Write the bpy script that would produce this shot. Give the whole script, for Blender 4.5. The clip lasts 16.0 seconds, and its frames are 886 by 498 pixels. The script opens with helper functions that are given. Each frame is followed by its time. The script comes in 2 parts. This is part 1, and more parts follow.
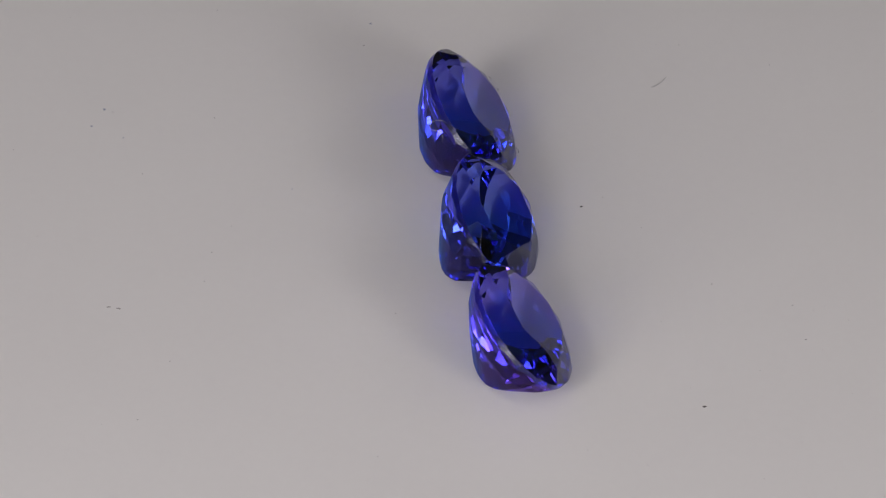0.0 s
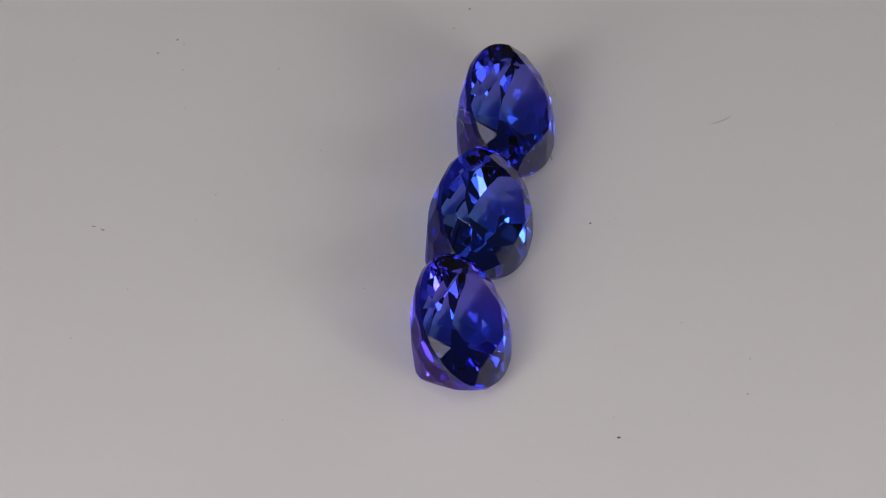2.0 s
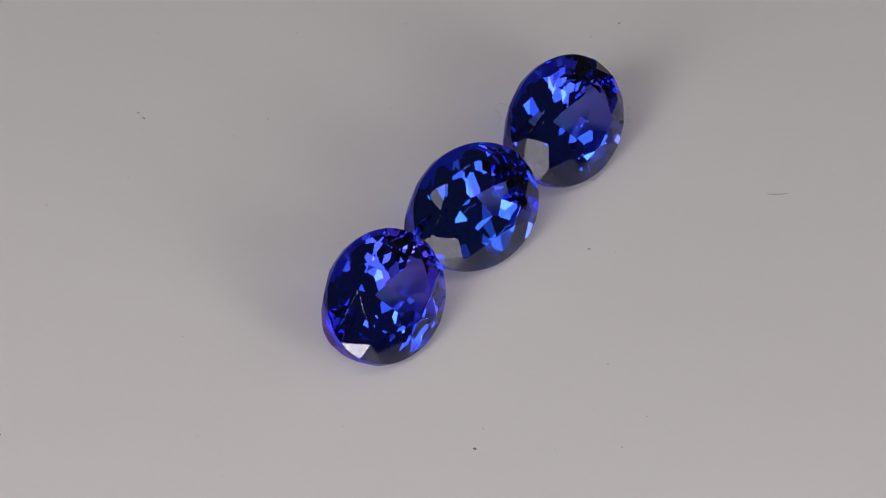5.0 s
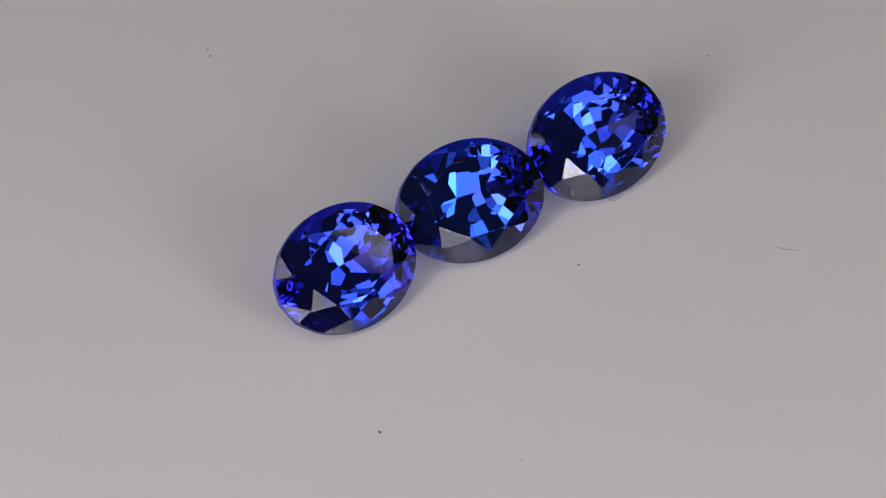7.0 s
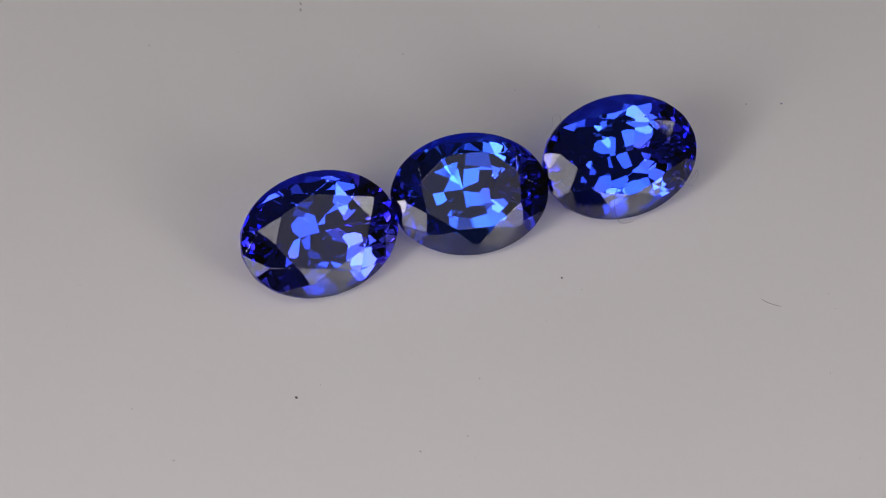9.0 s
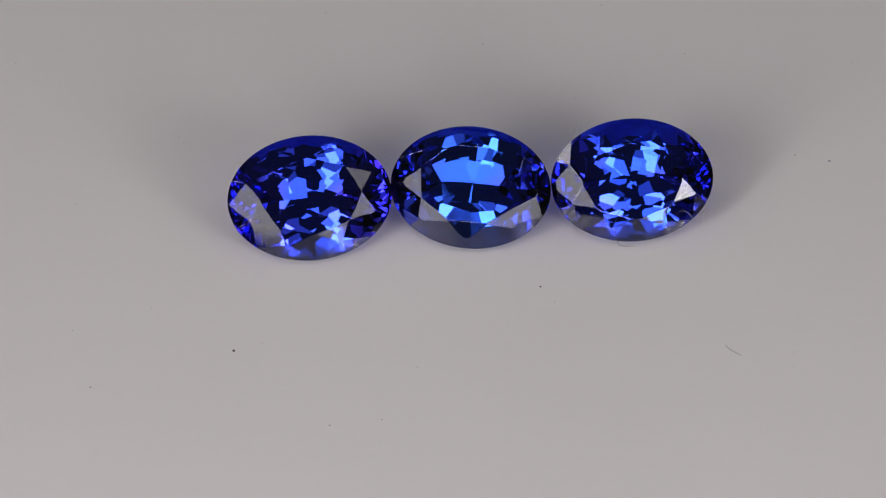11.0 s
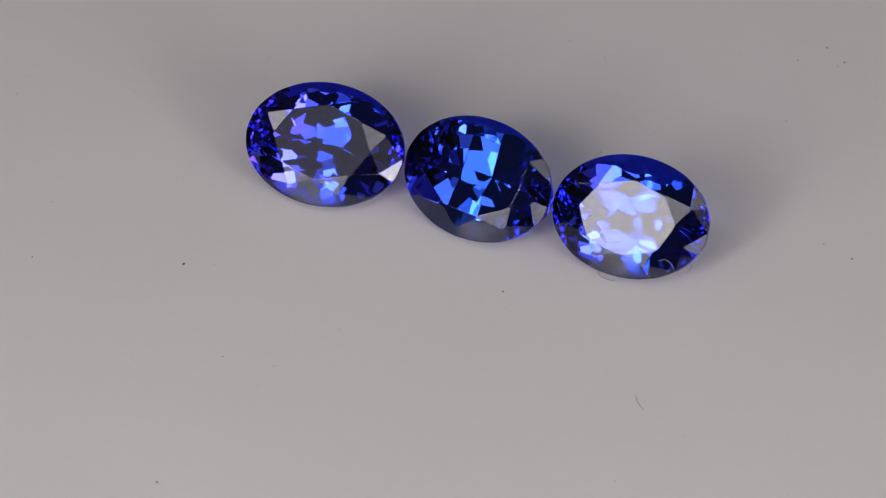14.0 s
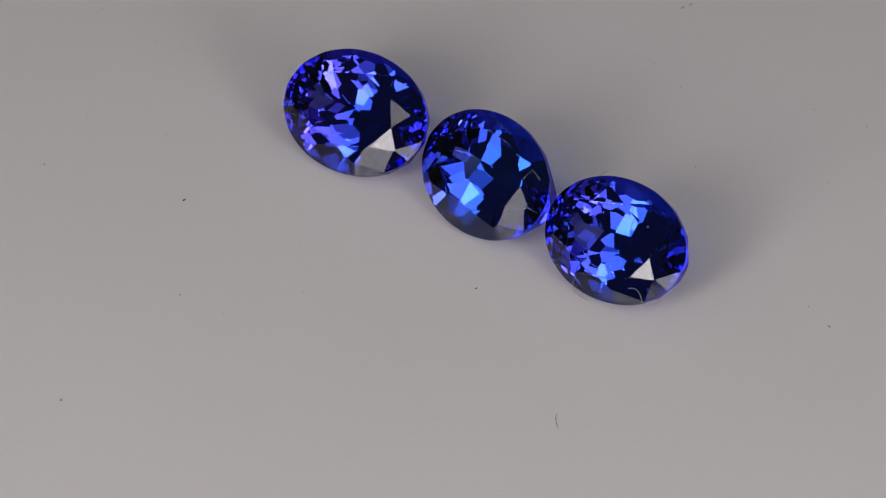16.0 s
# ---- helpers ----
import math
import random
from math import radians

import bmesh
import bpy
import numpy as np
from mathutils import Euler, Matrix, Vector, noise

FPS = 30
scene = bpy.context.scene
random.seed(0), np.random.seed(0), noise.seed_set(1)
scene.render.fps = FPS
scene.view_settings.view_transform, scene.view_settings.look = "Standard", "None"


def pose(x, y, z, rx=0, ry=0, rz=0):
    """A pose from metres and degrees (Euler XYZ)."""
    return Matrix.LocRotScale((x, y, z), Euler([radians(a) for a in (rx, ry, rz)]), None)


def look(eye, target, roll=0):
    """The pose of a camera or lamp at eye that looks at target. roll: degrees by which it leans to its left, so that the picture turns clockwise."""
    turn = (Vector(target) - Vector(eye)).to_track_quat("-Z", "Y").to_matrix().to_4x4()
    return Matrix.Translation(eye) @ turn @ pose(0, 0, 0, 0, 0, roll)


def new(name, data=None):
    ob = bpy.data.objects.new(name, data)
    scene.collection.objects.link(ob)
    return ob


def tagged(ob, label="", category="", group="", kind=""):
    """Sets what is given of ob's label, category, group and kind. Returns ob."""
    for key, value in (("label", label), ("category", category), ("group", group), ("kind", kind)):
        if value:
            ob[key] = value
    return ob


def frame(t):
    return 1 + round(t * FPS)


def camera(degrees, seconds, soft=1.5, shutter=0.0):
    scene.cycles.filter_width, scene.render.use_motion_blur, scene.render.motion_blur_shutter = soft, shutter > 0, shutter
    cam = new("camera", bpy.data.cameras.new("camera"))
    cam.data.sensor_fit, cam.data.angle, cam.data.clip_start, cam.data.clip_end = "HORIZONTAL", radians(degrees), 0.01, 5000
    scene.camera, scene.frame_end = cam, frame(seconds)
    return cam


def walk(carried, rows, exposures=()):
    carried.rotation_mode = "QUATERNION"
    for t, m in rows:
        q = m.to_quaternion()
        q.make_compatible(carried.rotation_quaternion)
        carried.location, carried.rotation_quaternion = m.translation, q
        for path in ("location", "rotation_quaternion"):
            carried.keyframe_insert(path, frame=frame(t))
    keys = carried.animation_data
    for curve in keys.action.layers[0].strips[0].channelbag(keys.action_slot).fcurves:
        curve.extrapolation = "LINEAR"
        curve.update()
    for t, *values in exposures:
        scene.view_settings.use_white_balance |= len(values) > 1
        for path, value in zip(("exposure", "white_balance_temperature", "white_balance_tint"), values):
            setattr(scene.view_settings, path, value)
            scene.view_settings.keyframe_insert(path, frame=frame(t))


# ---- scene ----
cam = camera(4.998, 16.0, soft=1.0)
MM = 0.001
cam.data.dof.use_dof = True
cam.data.dof.focus_distance = 0.503
cam.data.dof.aperture_fstop = 140.0
eye = look((0.0, -0.38175, 0.33300), (-0.00297, -0.00135, 0.0), 1.27)
walk(cam, [(0.0, eye), (16.0, eye)], [(0.0, -0.07), (12.0, -0.09), (14.0, -0.15), (16.0, -0.27)])

# ---- light ----
world = bpy.data.worlds.new("world")
scene.world = world
world.use_nodes = True
world.node_tree.nodes["Background"].inputs[0].default_value = (0.97, 0.96, 1.0, 1)
world.node_tree.nodes["Background"].inputs[1].default_value = 0.03


def panel(name, spot, aim, w, h, radiance, colour):
    """A rectangular lamp panel with that radiance, facing aim."""
    data = bpy.data.lights.new(name, "AREA")
    data.shape, data.size, data.size_y = "RECTANGLE", w, h
    data.energy, data.color = radiance * math.pi * w * h, colour
    ob = new(name, data)
    ob.matrix_world = look(spot, aim)
    return ob


def toward(azimuth, elevation, d):
    a, e = radians(azimuth), radians(elevation)
    return (d * math.cos(e) * math.cos(a), d * math.cos(e) * math.sin(a), d * math.sin(e))


AIM = (0, 0, 0.004)
WARM, COOL = (1.0, 0.955, 0.955), (1.0, 0.96, 0.975)
# lamp panels left and right of the camera, dimmer diffusers over them, small lamps at the sides; added fills under it
# and above
panel("lamp_panel_left", toward(-122, 22, 0.25), AIM, 0.150, 0.150, 2.85, WARM)
panel("lamp_core_left", toward(-126, 28.5, 0.24), AIM, 0.056, 0.128, 7.0, WARM)
panel("lamp_panel_right", toward(-55, 20, 0.25), AIM, 0.165, 0.125, 2.6, COOL)
panel("lamp_core_right", toward(-50, 22, 0.24), AIM, 0.055, 0.065, 8.0, COOL)
# unseen fill under the camera, added to brighten facets that return light
panel("fill_panel_front", toward(-90, 23, 0.26), AIM, 0.080, 0.050, 3.5, WARM)
panel("diffuser_left", toward(-122, 48, 0.28), AIM, 0.120, 0.050, 0.7, WARM)
panel("diffuser_right", toward(-52, 45, 0.28), AIM, 0.110, 0.045, 0.48, COOL)
panel("diffuser_side", toward(-7, 37.5, 0.27), AIM, 0.050, 0.030, 1.5, COOL)
# three unseen upper fills, added for more lit facets and shorter shadows
panel("upper_fill_left", toward(-127, 64, 0.27), AIM, 0.075, 0.045, 2.4, WARM)
panel("upper_fill_right", toward(-25, 60, 0.27), AIM, 0.075, 0.045, 1.7, COOL)
panel("upper_fill_front", toward(-90, 63, 0.28), AIM, 0.070, 0.045, 2.8, WARM)
panel("side_lamp_left", toward(178, 44, 0.27), AIM, 0.045, 0.045, 5.0, WARM)
panel("side_lamp_right", toward(3, 43, 0.27), AIM, 0.045, 0.045, 4.6, COOL)


# ---- materials ----
def material(name):
    m = bpy.data.materials.new(name)
    m.use_nodes = True
    nt = m.node_tree
    return m, nt, nt.nodes["Principled BSDF"]


def node(nt, kind, **inputs):
    n = nt.nodes.new(kind)
    for k, v in inputs.items():
        n.inputs[k].default_value = v
    return n


def ramp(nt, fac, stops):
    r = nt.nodes.new("ShaderNodeValToRGB")
    els = r.color_ramp.elements
    while len(els) < len(stops):
        els.new(0.5)
    for e, (at, c) in zip(els, stops):
        e.position, e.color = at, (*c, 1)
    nt.links.new(fac, r.inputs[0])
    return r.outputs[0]


def plate_material():
    m, nt, b = material("glazed_white_plate")
    tc = nt.nodes.new("ShaderNodeTexCoord")
    big = node(nt, "ShaderNodeTexNoise", Scale=60.0, Detail=3.0)
    fine = node(nt, "ShaderNodeTexNoise", Scale=1800.0, Detail=4.0)
    for n in (big, fine):
        nt.links.new(tc.outputs["Object"], n.inputs["Vector"])
    mix = nt.nodes.new("ShaderNodeMix")
    mix.inputs[0].default_value = 0.3
    nt.links.new(big.outputs[0], mix.inputs[2])
    nt.links.new(fine.outputs[0], mix.inputs[3])
    col = ramp(nt, mix.outputs[0], [(0.0, (0.70, 0.675, 0.67)), (1.0, (0.77, 0.75, 0.74))])
    nt.links.new(col, b.inputs["Base Color"])
    b.inputs["Roughness"].default_value = 0.3
    b.inputs["IOR"].default_value = 1.5
    bump = node(nt, "ShaderNodeBump", Strength=0.04, Distance=0.0001)
    nt.links.new(fine.outputs[0], bump.inputs["Height"])
    nt.links.new(bump.outputs[0], b.inputs["Normal"])
    return m


def gem_material(name, one, other, lo=0.4, hi=0.6, scale=350.0, level=0.5):
    """Clear crystal with its body colour zoned between two tones."""
    m, nt, b = material(name)
    tc = nt.nodes.new("ShaderNodeTexCoord")
    n = node(nt, "ShaderNodeTexNoise", Scale=scale, Detail=2.0)
    nt.links.new(tc.outputs["Object"], n.inputs["Vector"])
    nt.links.new(ramp(nt, n.outputs[0], [(lo, one), (hi, other)]), b.inputs["Base Color"])
    b.inputs["Roughness"].default_value = 0.0
    b.inputs["IOR"].default_value = 1.69
    b.inputs["Transmission Weight"].default_value = 1.0
    b.inputs["Specular IOR Level"].default_value = level
    return m


def side_material(name, middle, ends):
    """The crystal's underside, which tints what it mirrors inside as well as what it lets through:
    its body colour changes along the stone's length, with cloudy zoning."""
    m, nt, b = material(name)
    nt.nodes.remove(b)
    glass = node(nt, "ShaderNodeBsdfGlass", Roughness=0.0, IOR=1.69)
    tc = nt.nodes.new("ShaderNodeTexCoord")
    n = node(nt, "ShaderNodeTexNoise", Scale=350.0, Detail=2.0)
    nt.links.new(tc.outputs["Object"], n.inputs["Vector"])
    axes = nt.nodes.new("ShaderNodeSeparateXYZ")
    nt.links.new(tc.outputs["Object"], axes.inputs[0])
    length = nt.nodes.new("ShaderNodeMath")
    length.operation = "ABSOLUTE"
    nt.links.new(axes.outputs["Y"], length.inputs[0])
    zone = nt.nodes.new("ShaderNodeMath")
    zone.operation = "MULTIPLY_ADD"
    nt.links.new(length.outputs[0], zone.inputs[0])
    zone.inputs[1].default_value = 140.0
    nt.links.new(n.outputs[0], zone.inputs[2])
    nt.links.new(ramp(nt, zone.outputs[0], [(0.55, middle), (1.0, ends)]), glass.inputs["Color"])
    nt.links.new(glass.outputs[0], nt.nodes["Material Output"].inputs["Surface"])
    return m


def girdle_material():
    m, nt, b = material("frosted_blue_girdle")
    tc = nt.nodes.new("ShaderNodeTexCoord")
    n = node(nt, "ShaderNodeTexNoise", Scale=4000.0, Detail=3.0)
    nt.links.new(tc.outputs["Object"], n.inputs["Vector"])
    col = ramp(nt, n.outputs[0], [(0.3, (0.015, 0.018, 0.40)), (0.7, (0.045, 0.04, 0.58))])
    nt.links.new(col, b.inputs["Base Color"])
    b.inputs["Roughness"].default_value = 0.26
    b.inputs["Specular IOR Level"].default_value = 0.12
    b.inputs["IOR"].default_value = 1.69
    b.inputs["Transmission Weight"].default_value = 1.0
    bump = node(nt, "ShaderNodeBump", Strength=0.25, Distance=0.00003)
    nt.links.new(n.outputs[0], bump.inputs["Height"])
    nt.links.new(bump.outputs[0], b.inputs["Normal"])
    return m


def plain_material(name, lo, hi, scale, rough):
    m, nt, b = material(name)
    tc = nt.nodes.new("ShaderNodeTexCoord")
    n = node(nt, "ShaderNodeTexNoise", Scale=scale, Detail=4.0)
    nt.links.new(tc.outputs["Object"], n.inputs["Vector"])
    nt.links.new(ramp(nt, n.outputs[0], [(0.3, lo), (0.7, hi)]), b.inputs["Base Color"])
    b.inputs["Roughness"].default_value = rough
    return m


PLATE = plate_material()
GIRDLE = girdle_material()
BLUE, VIOLET = (0.32, 0.48, 0.97), (0.36, 0.41, 0.96)
SKY = (0.31, 0.57, 0.97)
DUST = plain_material("grey_dust", (0.30, 0.28, 0.28), (0.48, 0.45, 0.44), 9000, 0.9)
DUST_DARK = plain_material("dark_dust", (0.08, 0.07, 0.07), (0.2, 0.18, 0.17), 9000, 0.9)
DUST_FAINT = plain_material("faint_dust", (0.42, 0.40, 0.40), (0.6, 0.57, 0.58), 9000, 0.9)
DUST_BLUE = plain_material("blue_grey_dust", (0.25, 0.27, 0.36), (0.42, 0.43, 0.52), 9000, 0.9)
FIBRE = plain_material("pale_lint", (0.22, 0.21, 0.22), (0.42, 0.40, 0.41), 5000, 0.6)
FIBRE_DARK = plain_material("dark_lint", (0.10, 0.09, 0.09), (0.2, 0.18, 0.18), 5000, 0.6)
TABLE = plain_material("dark_table", (0.06, 0.06, 0.06), (0.09, 0.085, 0.08), 12, 0.5)


# ---- building helpers ----
def mesh_of(name, bm, mat):
    me = bpy.data.meshes.new(name)
    bm.to_mesh(me)
    bm.free()
    me.materials.append(mat)
    return me


def part(name, bm, mat, parent, label=""):
    ob = new(name, mesh_of(name, bm, mat))
    ob.parent = parent
    return tagged(ob, label)


def box(bm, x0, x1, y0, y1, z0, z1):
    bmesh.ops.create_cube(bm, size=1, matrix=Matrix.Translation(((x0 + x1) / 2, (y0 + y1) / 2, (z0 + z1) / 2)) @ Matrix.Diagonal((x1 - x0, y1 - y0, z1 - z0, 1)))


# ---- structure ----
def setting():
    def slab(name, *ext, mat=TABLE):
        bm = bmesh.new()
        box(bm, *ext)
        tagged(new(name, mesh_of(name, bm, mat)), kind="structure")
    slab("table_top", -0.8, 0.8, -0.7, 0.8, -0.06, -0.02, mat=TABLE)


setting()


# ---- turntable ----
def turntable():
    """A round white platter with a rounded rim."""
    bm = bmesh.new()
    r, rim, n = 0.040, 0.002, 160
    prof = [(0.0, 0.0)]
    prof += [(r - rim + rim * math.sin(radians(a)), -rim + rim * math.cos(radians(a))) for a in range(0, 91, 15)]
    prof += [(r, -0.016), (r - 0.002, -0.02), (0.0, -0.02)]
    rings = []
    for rad, z in prof:
        if rad == 0.0:
            rings.append([bm.verts.new((0, 0, z))])
        else:
            rings.append([bm.verts.new((rad * math.cos(2 * math.pi * i / n), rad * math.sin(2 * math.pi * i / n), z)) for i in range(n)])
    for a, b in zip(rings, rings[1:]):
        for i in range(n):
            j = (i + 1) % n
            if len(a) == 1:
                bm.faces.new((a[0], b[i], b[j]))
            elif len(b) == 1:
                bm.faces.new((a[i], b[0], a[j]))
            else:
                bm.faces.new((a[i], b[i], b[j], a[j]))
    bmesh.ops.recalc_face_normals(bm, faces=bm.faces)
    ob = new("turntable", mesh_of("turntable", bm, PLATE))
    return tagged(ob, "glossy white round turntable platter, lightly dusty, turning", "turntable")


platter = turntable()
moving = [(platter, Matrix.Identity(4))]


# ---- gemstones ----
def cut_stone(off, table, angles, seed, depth, lean, keel, rise, tiers, bulge, amp):
    """A convex oval stone on the unit circle, cut facet by facet: girdle of thickness 0.13 under z = 0,
    below it tiers of facets between the girdle and a keel of half length keel whose ends rise by that share."""
    rnd = random.Random(seed)
    bm = bmesh.new()
    bmesh.ops.create_cone(bm, cap_ends=True, cap_tris=False, segments=72, radius1=1, radius2=1, depth=4)
    main, brk, star = angles

    def cut(n, d):
        n = Vector(n).normalized()
        geom = bm.verts[:] + bm.edges[:] + bm.faces[:]
        got = bmesh.ops.bisect_plane(bm, geom=geom, dist=1e-6, plane_co=n * d, plane_no=n, clear_outer=True)
        edges = [g for g in got["geom_cut"] if isinstance(g, bmesh.types.BMEdge)]
        if len(edges) > 2:
            bmesh.ops.contextual_create(bm, geom=edges)

    def facet(az, angle, rad, z, up, jig=0.45):
        """A facet at that index and angle (degrees), through radius rad at height z."""
        az, angle = radians(az + rnd.uniform(-jig, jig)), radians(angle + rnd.uniform(-jig, jig))
        n = (math.sin(angle) * math.cos(az), math.sin(angle) * math.sin(az), math.cos(angle) * up)
        cut(n, math.sin(angle) * rad + n[2] * z)

    c11 = math.cos(radians(11.25))
    hc = (1 - table) * math.tan(radians(main))
    cut((0, -math.sin(radians(lean)), math.cos(radians(lean))), hc * math.cos(radians(lean)))
    for k in range(8):
        facet(off + 45 * k, main, 1.0, 0.0, 1)
    for k in range(8):
        facet(off + 45 * k + 22.5, star, table * math.cos(radians(22.5)) + 0.004, hc, 1)
    for k in range(16):
        facet(off + 22.5 * k + 11.25, brk, c11, 0.0, 1)
    # pavilion, from the keel outwards
    gz = -0.13
    levels = [(0.0, 1.0)]
    total = sum((t[1] - t[0]) * math.tan(radians(t[2])) for t in tiers)
    for s0, s1, slope, count, shift in tiers:
        levels.append((s1, levels[-1][1] - (s1 - s0) * math.tan(radians(slope)) / total))

    for (s0, s1, slope, count, shift), (_, q0), (_, q1) in zip(tiers, levels, levels[1:]):
        for k in range(count):
            az = shift + 360 * k / count
            ca, sa = abs(math.cos(radians(az))), math.sin(radians(az))
            swell = bulge * max(sa, 0.0)
            rim = c11 if s1 == 1.0 else 1.0
            hold = keel * ca ** 1.4
            r0 = (1 - s0) * hold * ca + s0
            r1 = ((1 - s1) * hold * ca + s1) * rim
            up = rise * (hold / keel) ** 2
            z0 = gz - depth * q0 * (1 + swell * 4 * s0 * (1 - s0)) * (1 - up * (1 - s0))
            z1 = gz - depth * q1 * (1 + swell * 4 * s1 * (1 - s1)) * (1 - up * (1 - s1))
            facet(az, math.degrees(math.atan2(z1 - z0, r1 - r0)), (r0 + r1) / 2, (z0 + z1) / 2, -1, amp)
    bmesh.ops.dissolve_degenerate(bm, dist=1e-6, edges=bm.edges)
    return bm


def gemstone(spot, az, tilt, spin, a, b, label, mat, side, off, table, angles, seed, lean, *cut):
    """An oval faceted stone lying on a pavilion facet: parts in the space of an empty at its base."""
    cx, cy, cz = spot
    az, tilt, spin = radians(az), radians(tilt), radians(spin)
    nrm = Vector((math.cos(az) * math.sin(tilt), math.sin(az) * math.sin(tilt), math.cos(tilt)))
    ex = Vector((0, 0, 1)).cross(nrm).normalized()
    ey = nrm.cross(ex)
    x, y = math.cos(spin) * ex + math.sin(spin) * ey, -math.sin(spin) * ex + math.cos(spin) * ey
    # sink the culet until the stone just touches the plate
    lo, hi = 0.5, 1.4
    for _ in range(9):
        mid = (lo + hi) / 2
        bm = cut_stone(off, table, angles, seed, mid, lean, *cut)
        low = min((cz + (v.co.x * a * x + v.co.y * b * y + v.co.z * b * nrm).z) for v in bm.verts)
        lo, hi = (mid, hi) if low > 0.005 else (lo, mid)
        bm.free()
    bm = cut_stone(off, table, angles, seed, lo, lean, *cut)
    bm.normal_update()
    # worn junctions of the crown facets
    worn = [e for e in bm.edges if all(f.normal.z > 0.05 for f in e.link_faces)]
    bmesh.ops.bevel(bm, geom=worn, offset=0.0025, segments=1, profile=0.5, affect="EDGES")
    bm.normal_update()
    groups = {"table_facet": [], "crown": [], "girdle": [], "pavilion": []}
    for f in bm.faces:
        nz = f.normal.z
        key = "table_facet" if nz > 0.997 else "crown" if nz > 0.02 else "girdle" if nz > -0.02 else "pavilion"
        groups[key].append([v.co.copy() for v in f.verts])
    bm.free()
    base = new("gemstone")
    tagged(base, label, "gemstone", group="three gemstones in a row")
    place = Matrix.Translation((cx * MM, cy * MM, 0))
    base.matrix_basis = place
    for name, faces in groups.items():
        pm = bmesh.new()
        for co in faces:
            vs = [pm.verts.new((Vector((0, 0, cz)) + p.x * a * x + p.y * b * y + p.z * b * nrm) * MM) for p in co]
            pm.faces.new(vs)
        bmesh.ops.remove_doubles(pm, verts=pm.verts, dist=1e-7)
        part(name, pm, GIRDLE if name == "girdle" else side if name == "pavilion" else mat, base, "frosted thin girdle edge" if name == "girdle" else "")
    moving.append((base, place))
    return base


gemstone((1.211, -9.594, 2.563), 10.18, 43.23, 2.17, 4.101, 3.110,
         "violet-blue oval faceted gemstone lying tilted on white turntable",
         gem_material("violet_blue_crystal", BLUE, VIOLET, 0.42, 0.66),
         side_material("violet_blue_underside", (0.28, 0.38, 0.93), (0.56, 0.36, 0.96)), 0, 0.62,
         (30, 38, 19), 21, 0.0, 0.526, 0.1,
         ((0, 0.057, 43.5, 16, 0.0), (0.057, 0.468, 46.9, 20, 9.0), (0.468, 0.719, 42.0, 20, 0.0), (0.719, 1.0, 52.6, 16, 11.25)), 0.145, 0.8)
gemstone((-0.280, -1.691, 2.616), 1.04, 47.07, -1.92, 4.000, 3.042,
         "bright blue oval faceted gemstone between two others on turntable",
         gem_material("blue_crystal", SKY, BLUE),
         side_material("blue_underside", (0.28, 0.43, 0.94), (0.42, 0.36, 0.95)), 22.5, 0.66,
         (32, 40, 20), 4, -1.5, 0.68, 0.092,
         ((0, 0.273, 51.5, 16, 11.25), (0.273, 0.546, 45.3, 20, 0.0), (0.546, 0.728, 41.8, 20, 9.0), (0.728, 1.0, 57.7, 16, 0.0)), 0.12, 0.8)
gemstone((-1.591, 6.280, 2.648), 7.6, 46.72, 2.86, 4.050, 3.062,
         "deep blue oval faceted gemstone with lint clinging to its edge",
         gem_material("deep_blue_crystal", BLUE, (0.30, 0.40, 0.95)),
         side_material("deep_blue_underside", (0.27, 0.40, 0.93), (0.48, 0.36, 0.95)), 0, 0.62,
         (30, 38, 19), 37, 1.2, 0.55, 0.1,
         ((0, 0.448, 46.3, 16, 11.25), (0.448, 0.504, 39.5, 20, 0.0), (0.504, 0.776, 47.8, 20, 9.0), (0.776, 1.0, 53.1, 16, 0.0)), 0.12, 0.8)


# ---- dust and lint on the plate ----
def speck(spot, size, stretch, turn, mat, seed):
    rnd = random.Random(seed)
    bm = bmesh.new()
    bmesh.ops.create_icosphere(bm, subdivisions=2, radius=1)
    for v in bm.verts:
        v.co *= rnd.uniform(0.65, 1.1)
        v.co = Vector((v.co.x * stretch, v.co.y, v.co.z * 0.3 + 0.25)) * size * MM * 0.45
    ob = new("dust_speck", mesh_of("dust_speck", bm, mat))
    tagged(ob, "tiny dark dust speck lying on the white turntable" if mat is not DUST_BLUE else "tiny bluish dust speck lying on the white turntable",
           "dust speck", group="dust on the turntable")
    m = pose(spot[0] * MM, spot[1] * MM, 0, 0, 0, turn)
    ob.matrix_basis = m
    moving.append((ob, m))


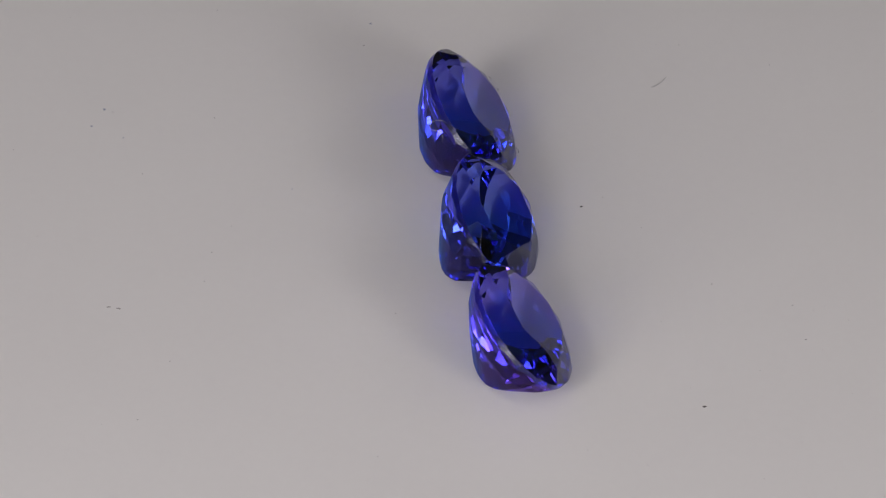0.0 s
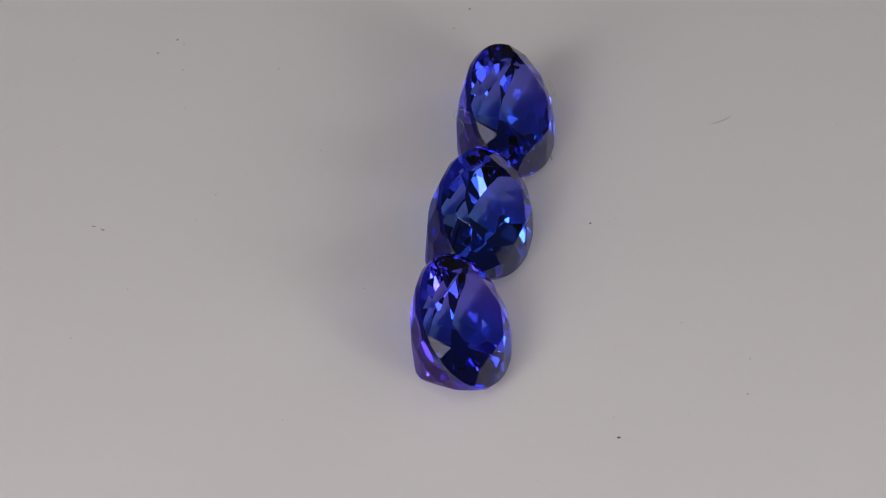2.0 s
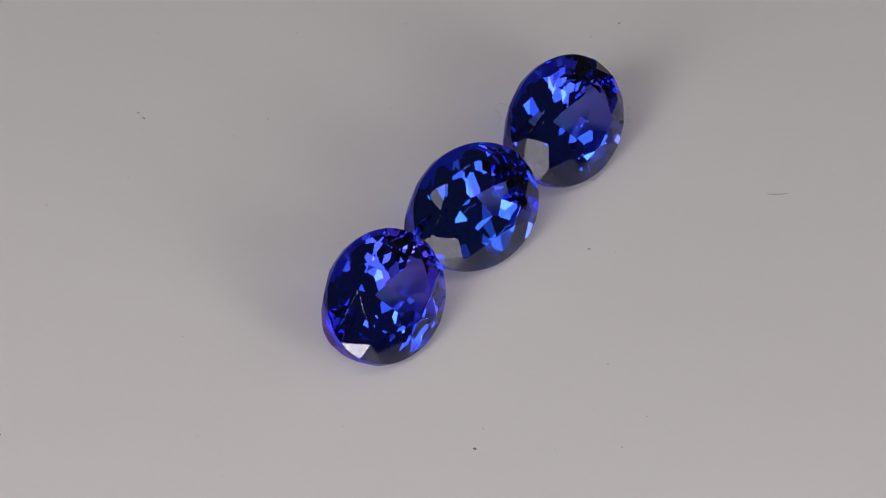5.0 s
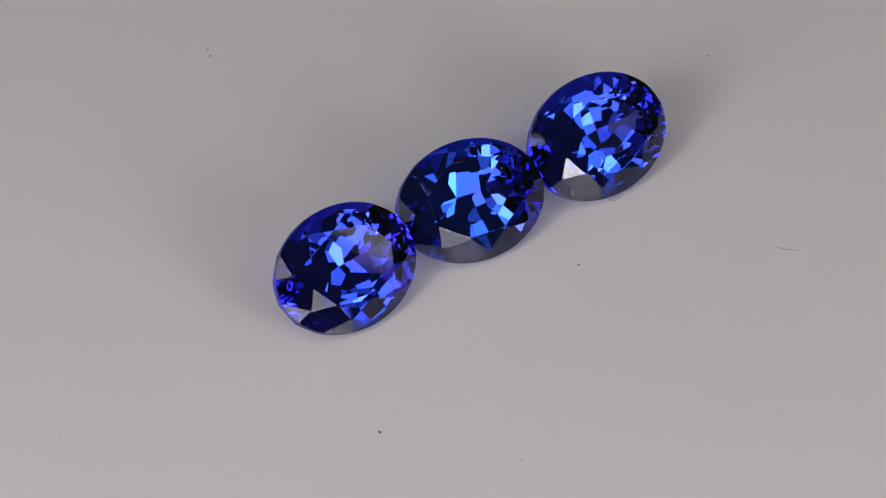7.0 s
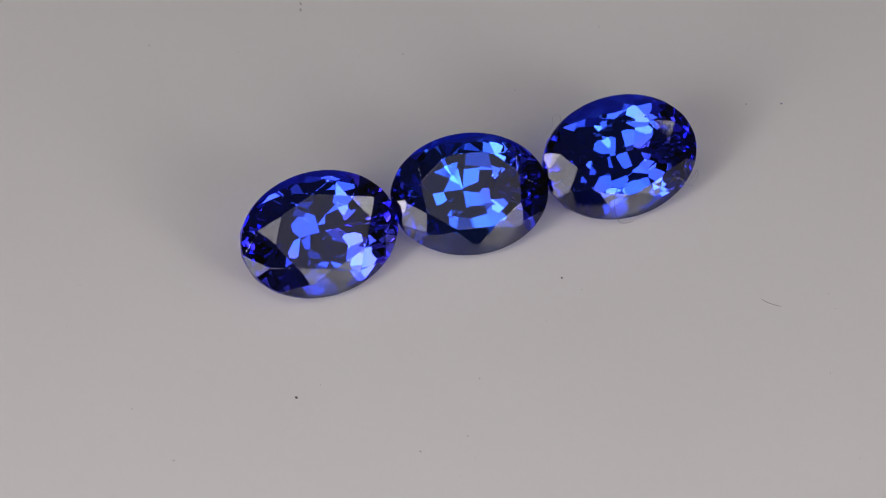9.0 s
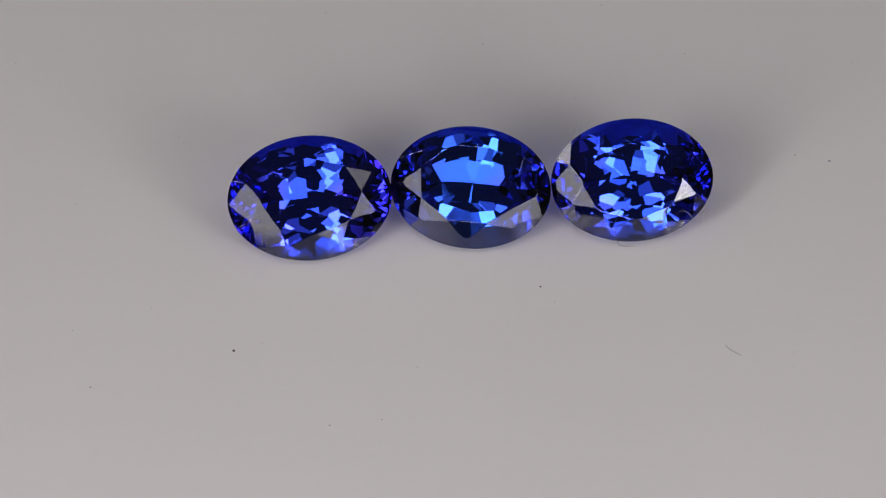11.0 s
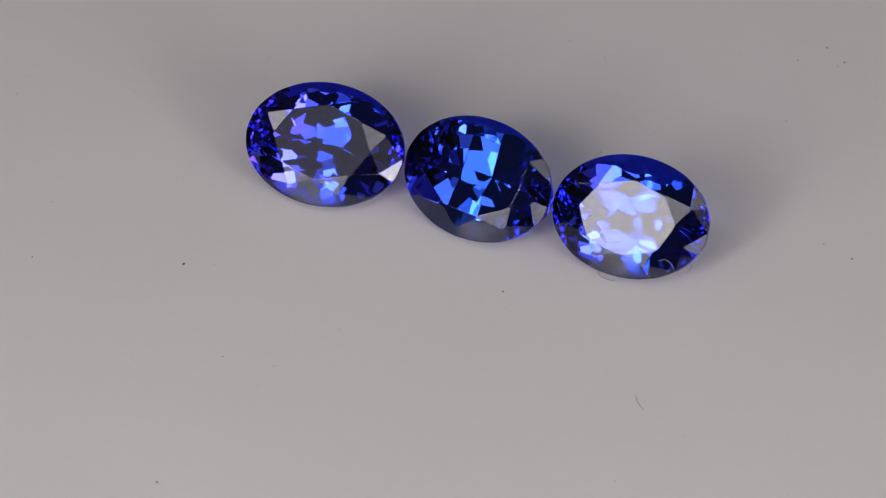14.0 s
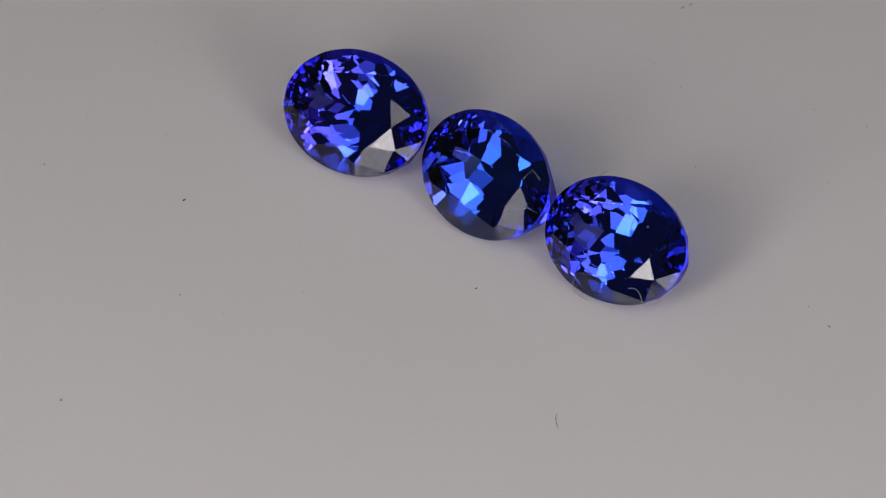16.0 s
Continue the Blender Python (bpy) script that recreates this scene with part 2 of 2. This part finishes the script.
def fibre(points, width, mat, label):
    """A thin bent thread through the points, in millimetres."""
    pts = [Vector(p) * MM for p in points]
    line = []
    for i in range(len(pts) - 1):
        p0, p1, p2, p3 = pts[max(i - 1, 0)], pts[i], pts[i + 1], pts[min(i + 2, len(pts) - 1)]
        for s in range(5):
            t = s / 5
            line.append(0.5 * (2 * p1 + (p2 - p0) * t + (2 * p0 - 5 * p1 + 4 * p2 - p3) * t * t + (3 * p1 - p0 - 3 * p2 + p3) * t ** 3))
    line.append(pts[-1])
    bm = bmesh.new()
    rings = []
    for i, c in enumerate(line):
        d = (line[min(i + 1, len(line) - 1)] - line[max(i - 1, 0)]).normalized()
        u = d.cross(Vector((0, 0, 1)) if abs(d.z) < 0.9 else Vector((1, 0, 0))).normalized()
        w = d.cross(u)
        r = width * MM * 0.5 * (0.6 + 0.4 * math.sin(math.pi * (i + 0.5) / len(line)))
        rings.append([bm.verts.new(c + r * (math.cos(k * math.pi / 3) * u + math.sin(k * math.pi / 3) * w)) for k in range(6)])
    for a, b in zip(rings, rings[1:]):
        for k in range(6):
            bm.faces.new((a[k], a[(k + 1) % 6], b[(k + 1) % 6], b[k]))
    bm.faces.new(rings[0][::-1]), bm.faces.new(rings[-1])
    ob = new("lint_fibre", mesh_of("lint_fibre", bm, mat))
    tagged(ob, label, "lint fibre", group="lint on the turntable")
    moving.append((ob, Matrix.Identity(4)))


for i, (x, y, size, stretch, turn) in enumerate([
        (3.88, 2.14, 0.13, 1.3, 20), (10.1, -12.55, 0.17, 1.5, 10), (-18.9, -6.5, 0.16, 1.9, -20), (-19.4, -6.4, 0.12, 2.2, 5),
        (10.43, -3.45, 0.09, 1.0, 0), (15.08, -7.40, 0.11, 1.1, 30), (7.93, -6.37, 0.07, 1.0, 0), (-14.46, -2.08, 0.08, 1.2, 40),
        (4.94, 2.93, 0.06, 1.0, 0), (-5.2, -6.3, 0.07, 1.3, 0), (-16.2, -10.28, 0.07, 1.1, 0), (14.42, -4.89, 0.08, 1.3, 15),
        (9.39, -11.21, 0.07, 1.0, 0), (7.54, 14.9, 0.06, 1.0, 0), (-7.0, -28.2, 0.18, 1.2, 0), (12.81, -9.79, 0.05, 1.0, 0),
        (-7.35, 14.22, 0.10, 1.2, 30), (8.70, 14.97, 0.06, 1.0, 0)]):
    speck((x, y), size, stretch, turn, DUST_DARK if i < 2 else DUST, 100 + i)
for i, (x, y, size) in enumerate([(-20.9, 7.3, 0.15), (-10.63, 2.89, 0.08), (24.6, -5.55, 0.2), (-7.05, 15.96, 0.17), (-20.32, 8.63, 0.17),
                                  (13.44, -19.3, 0.12), (-19.27, 6.48, 0.10)]):
    speck((x, y), size, 1.1, 25 * i, DUST_BLUE, 200 + i)
fibre([(-0.08, 6.27, 1.96), (-0.02, 5.80, 1.90), (0.27, 5.58, 1.44), (0.52, 5.62, 0.87), (0.68, 5.80, 0.35), (0.50, 6.16, 0.05), (0.40, 6.60, 0.03)], 0.024, FIBRE_DARK, "thin dark curled lint thread hanging from a gemstone's edge")
fibre([(-0.29, 8.58, 1.71), (-0.47, 8.86, 1.79), (-0.50, 9.19, 1.64), (-0.44, 9.44, 1.33), (-0.43, 9.76, 1.13), (-0.54, 9.80, 1.24)], 0.02, FIBRE, "fine pale bent lint thread clinging to a gemstone")
fibre([(-0.44, 9.51, 1.17), (-0.65, 9.69, 1.37), (-0.81, 9.91, 1.51), (-0.96, 10.09, 1.65), (-0.80, 10.14, 1.47), (-0.63, 9.97, 1.31)], 0.02, FIBRE, "fine pale looped lint thread clinging to a gemstone")
fibre([(-3.18, 2.80, 3.37), (-3.16, 3.06, 3.66), (-3.39, 3.21, 3.83), (-3.73, 3.24, 3.87), (-3.77, 3.40, 4.06), (-3.60, 3.52, 4.19), (-3.32, 3.56, 4.23), (-2.98, 3.49, 4.15), (-2.72, 3.33, 3.97), (-2.51, 3.15, 3.76)], 0.022, FIBRE, "fine pale looped lint thread on a gemstone's pointed end")
fibre([(7.3, 11.5, 0.02), (7.6, 11.7, 0.03), (7.85, 12.0, 0.03), (8.05, 12.35, 0.02)], 0.032, FIBRE, "short bent pale lint fibre lying on the turntable")


def fine_dust():
    """Faint fine dust strewn over the platter."""
    rnd = random.Random(77)
    bm = bmesh.new()
    for _ in range(80):
        r, a = 31 * math.sqrt(rnd.random()), rnd.uniform(0, 2 * math.pi)
        x, y = r * math.cos(a), r * math.sin(a)
        if -6 < x < 6 and -15 < y < 12:
            continue
        size = rnd.choice((0.016, 0.02, 0.025, 0.032)) * MM
        m = pose(x * MM, y * MM, size * 0.3, 0, 0, rnd.uniform(0, 180)) @ Matrix.Diagonal((size * rnd.uniform(1, 2.2), size, size * 0.4, 1))
        bmesh.ops.create_icosphere(bm, subdivisions=1, radius=1, matrix=m)
    ob = new("fine_dust", mesh_of("fine_dust", bm, DUST_FAINT))
    tagged(ob, "faint fine grey dust strewn over the white turntable", "dust", kind="stuff")
    moving.append((ob, Matrix.Identity(4)))


fine_dust()


# ---- turning ----
TURN = [(0.0, 0.00), (1.0, -8.63), (2.0, -17.22), (3.0, -25.73), (4.0, -34.21), (5.0, -42.69), (6.0, -51.20), (7.0, -59.74), (8.0, -68.29), (9.0, -76.72), (10.0, -84.98), (11.0, -93.14), (12.0, -101.31), (13.0, -109.58), (14.0, -118.00), (15.0, -126.60), (16.0, -135.31)]


def motions():
    for ob, m in moving:
        walk(ob, [(t, pose(0, 0, 0, 0, 0, a) @ m) for t, a in TURN])


motions()
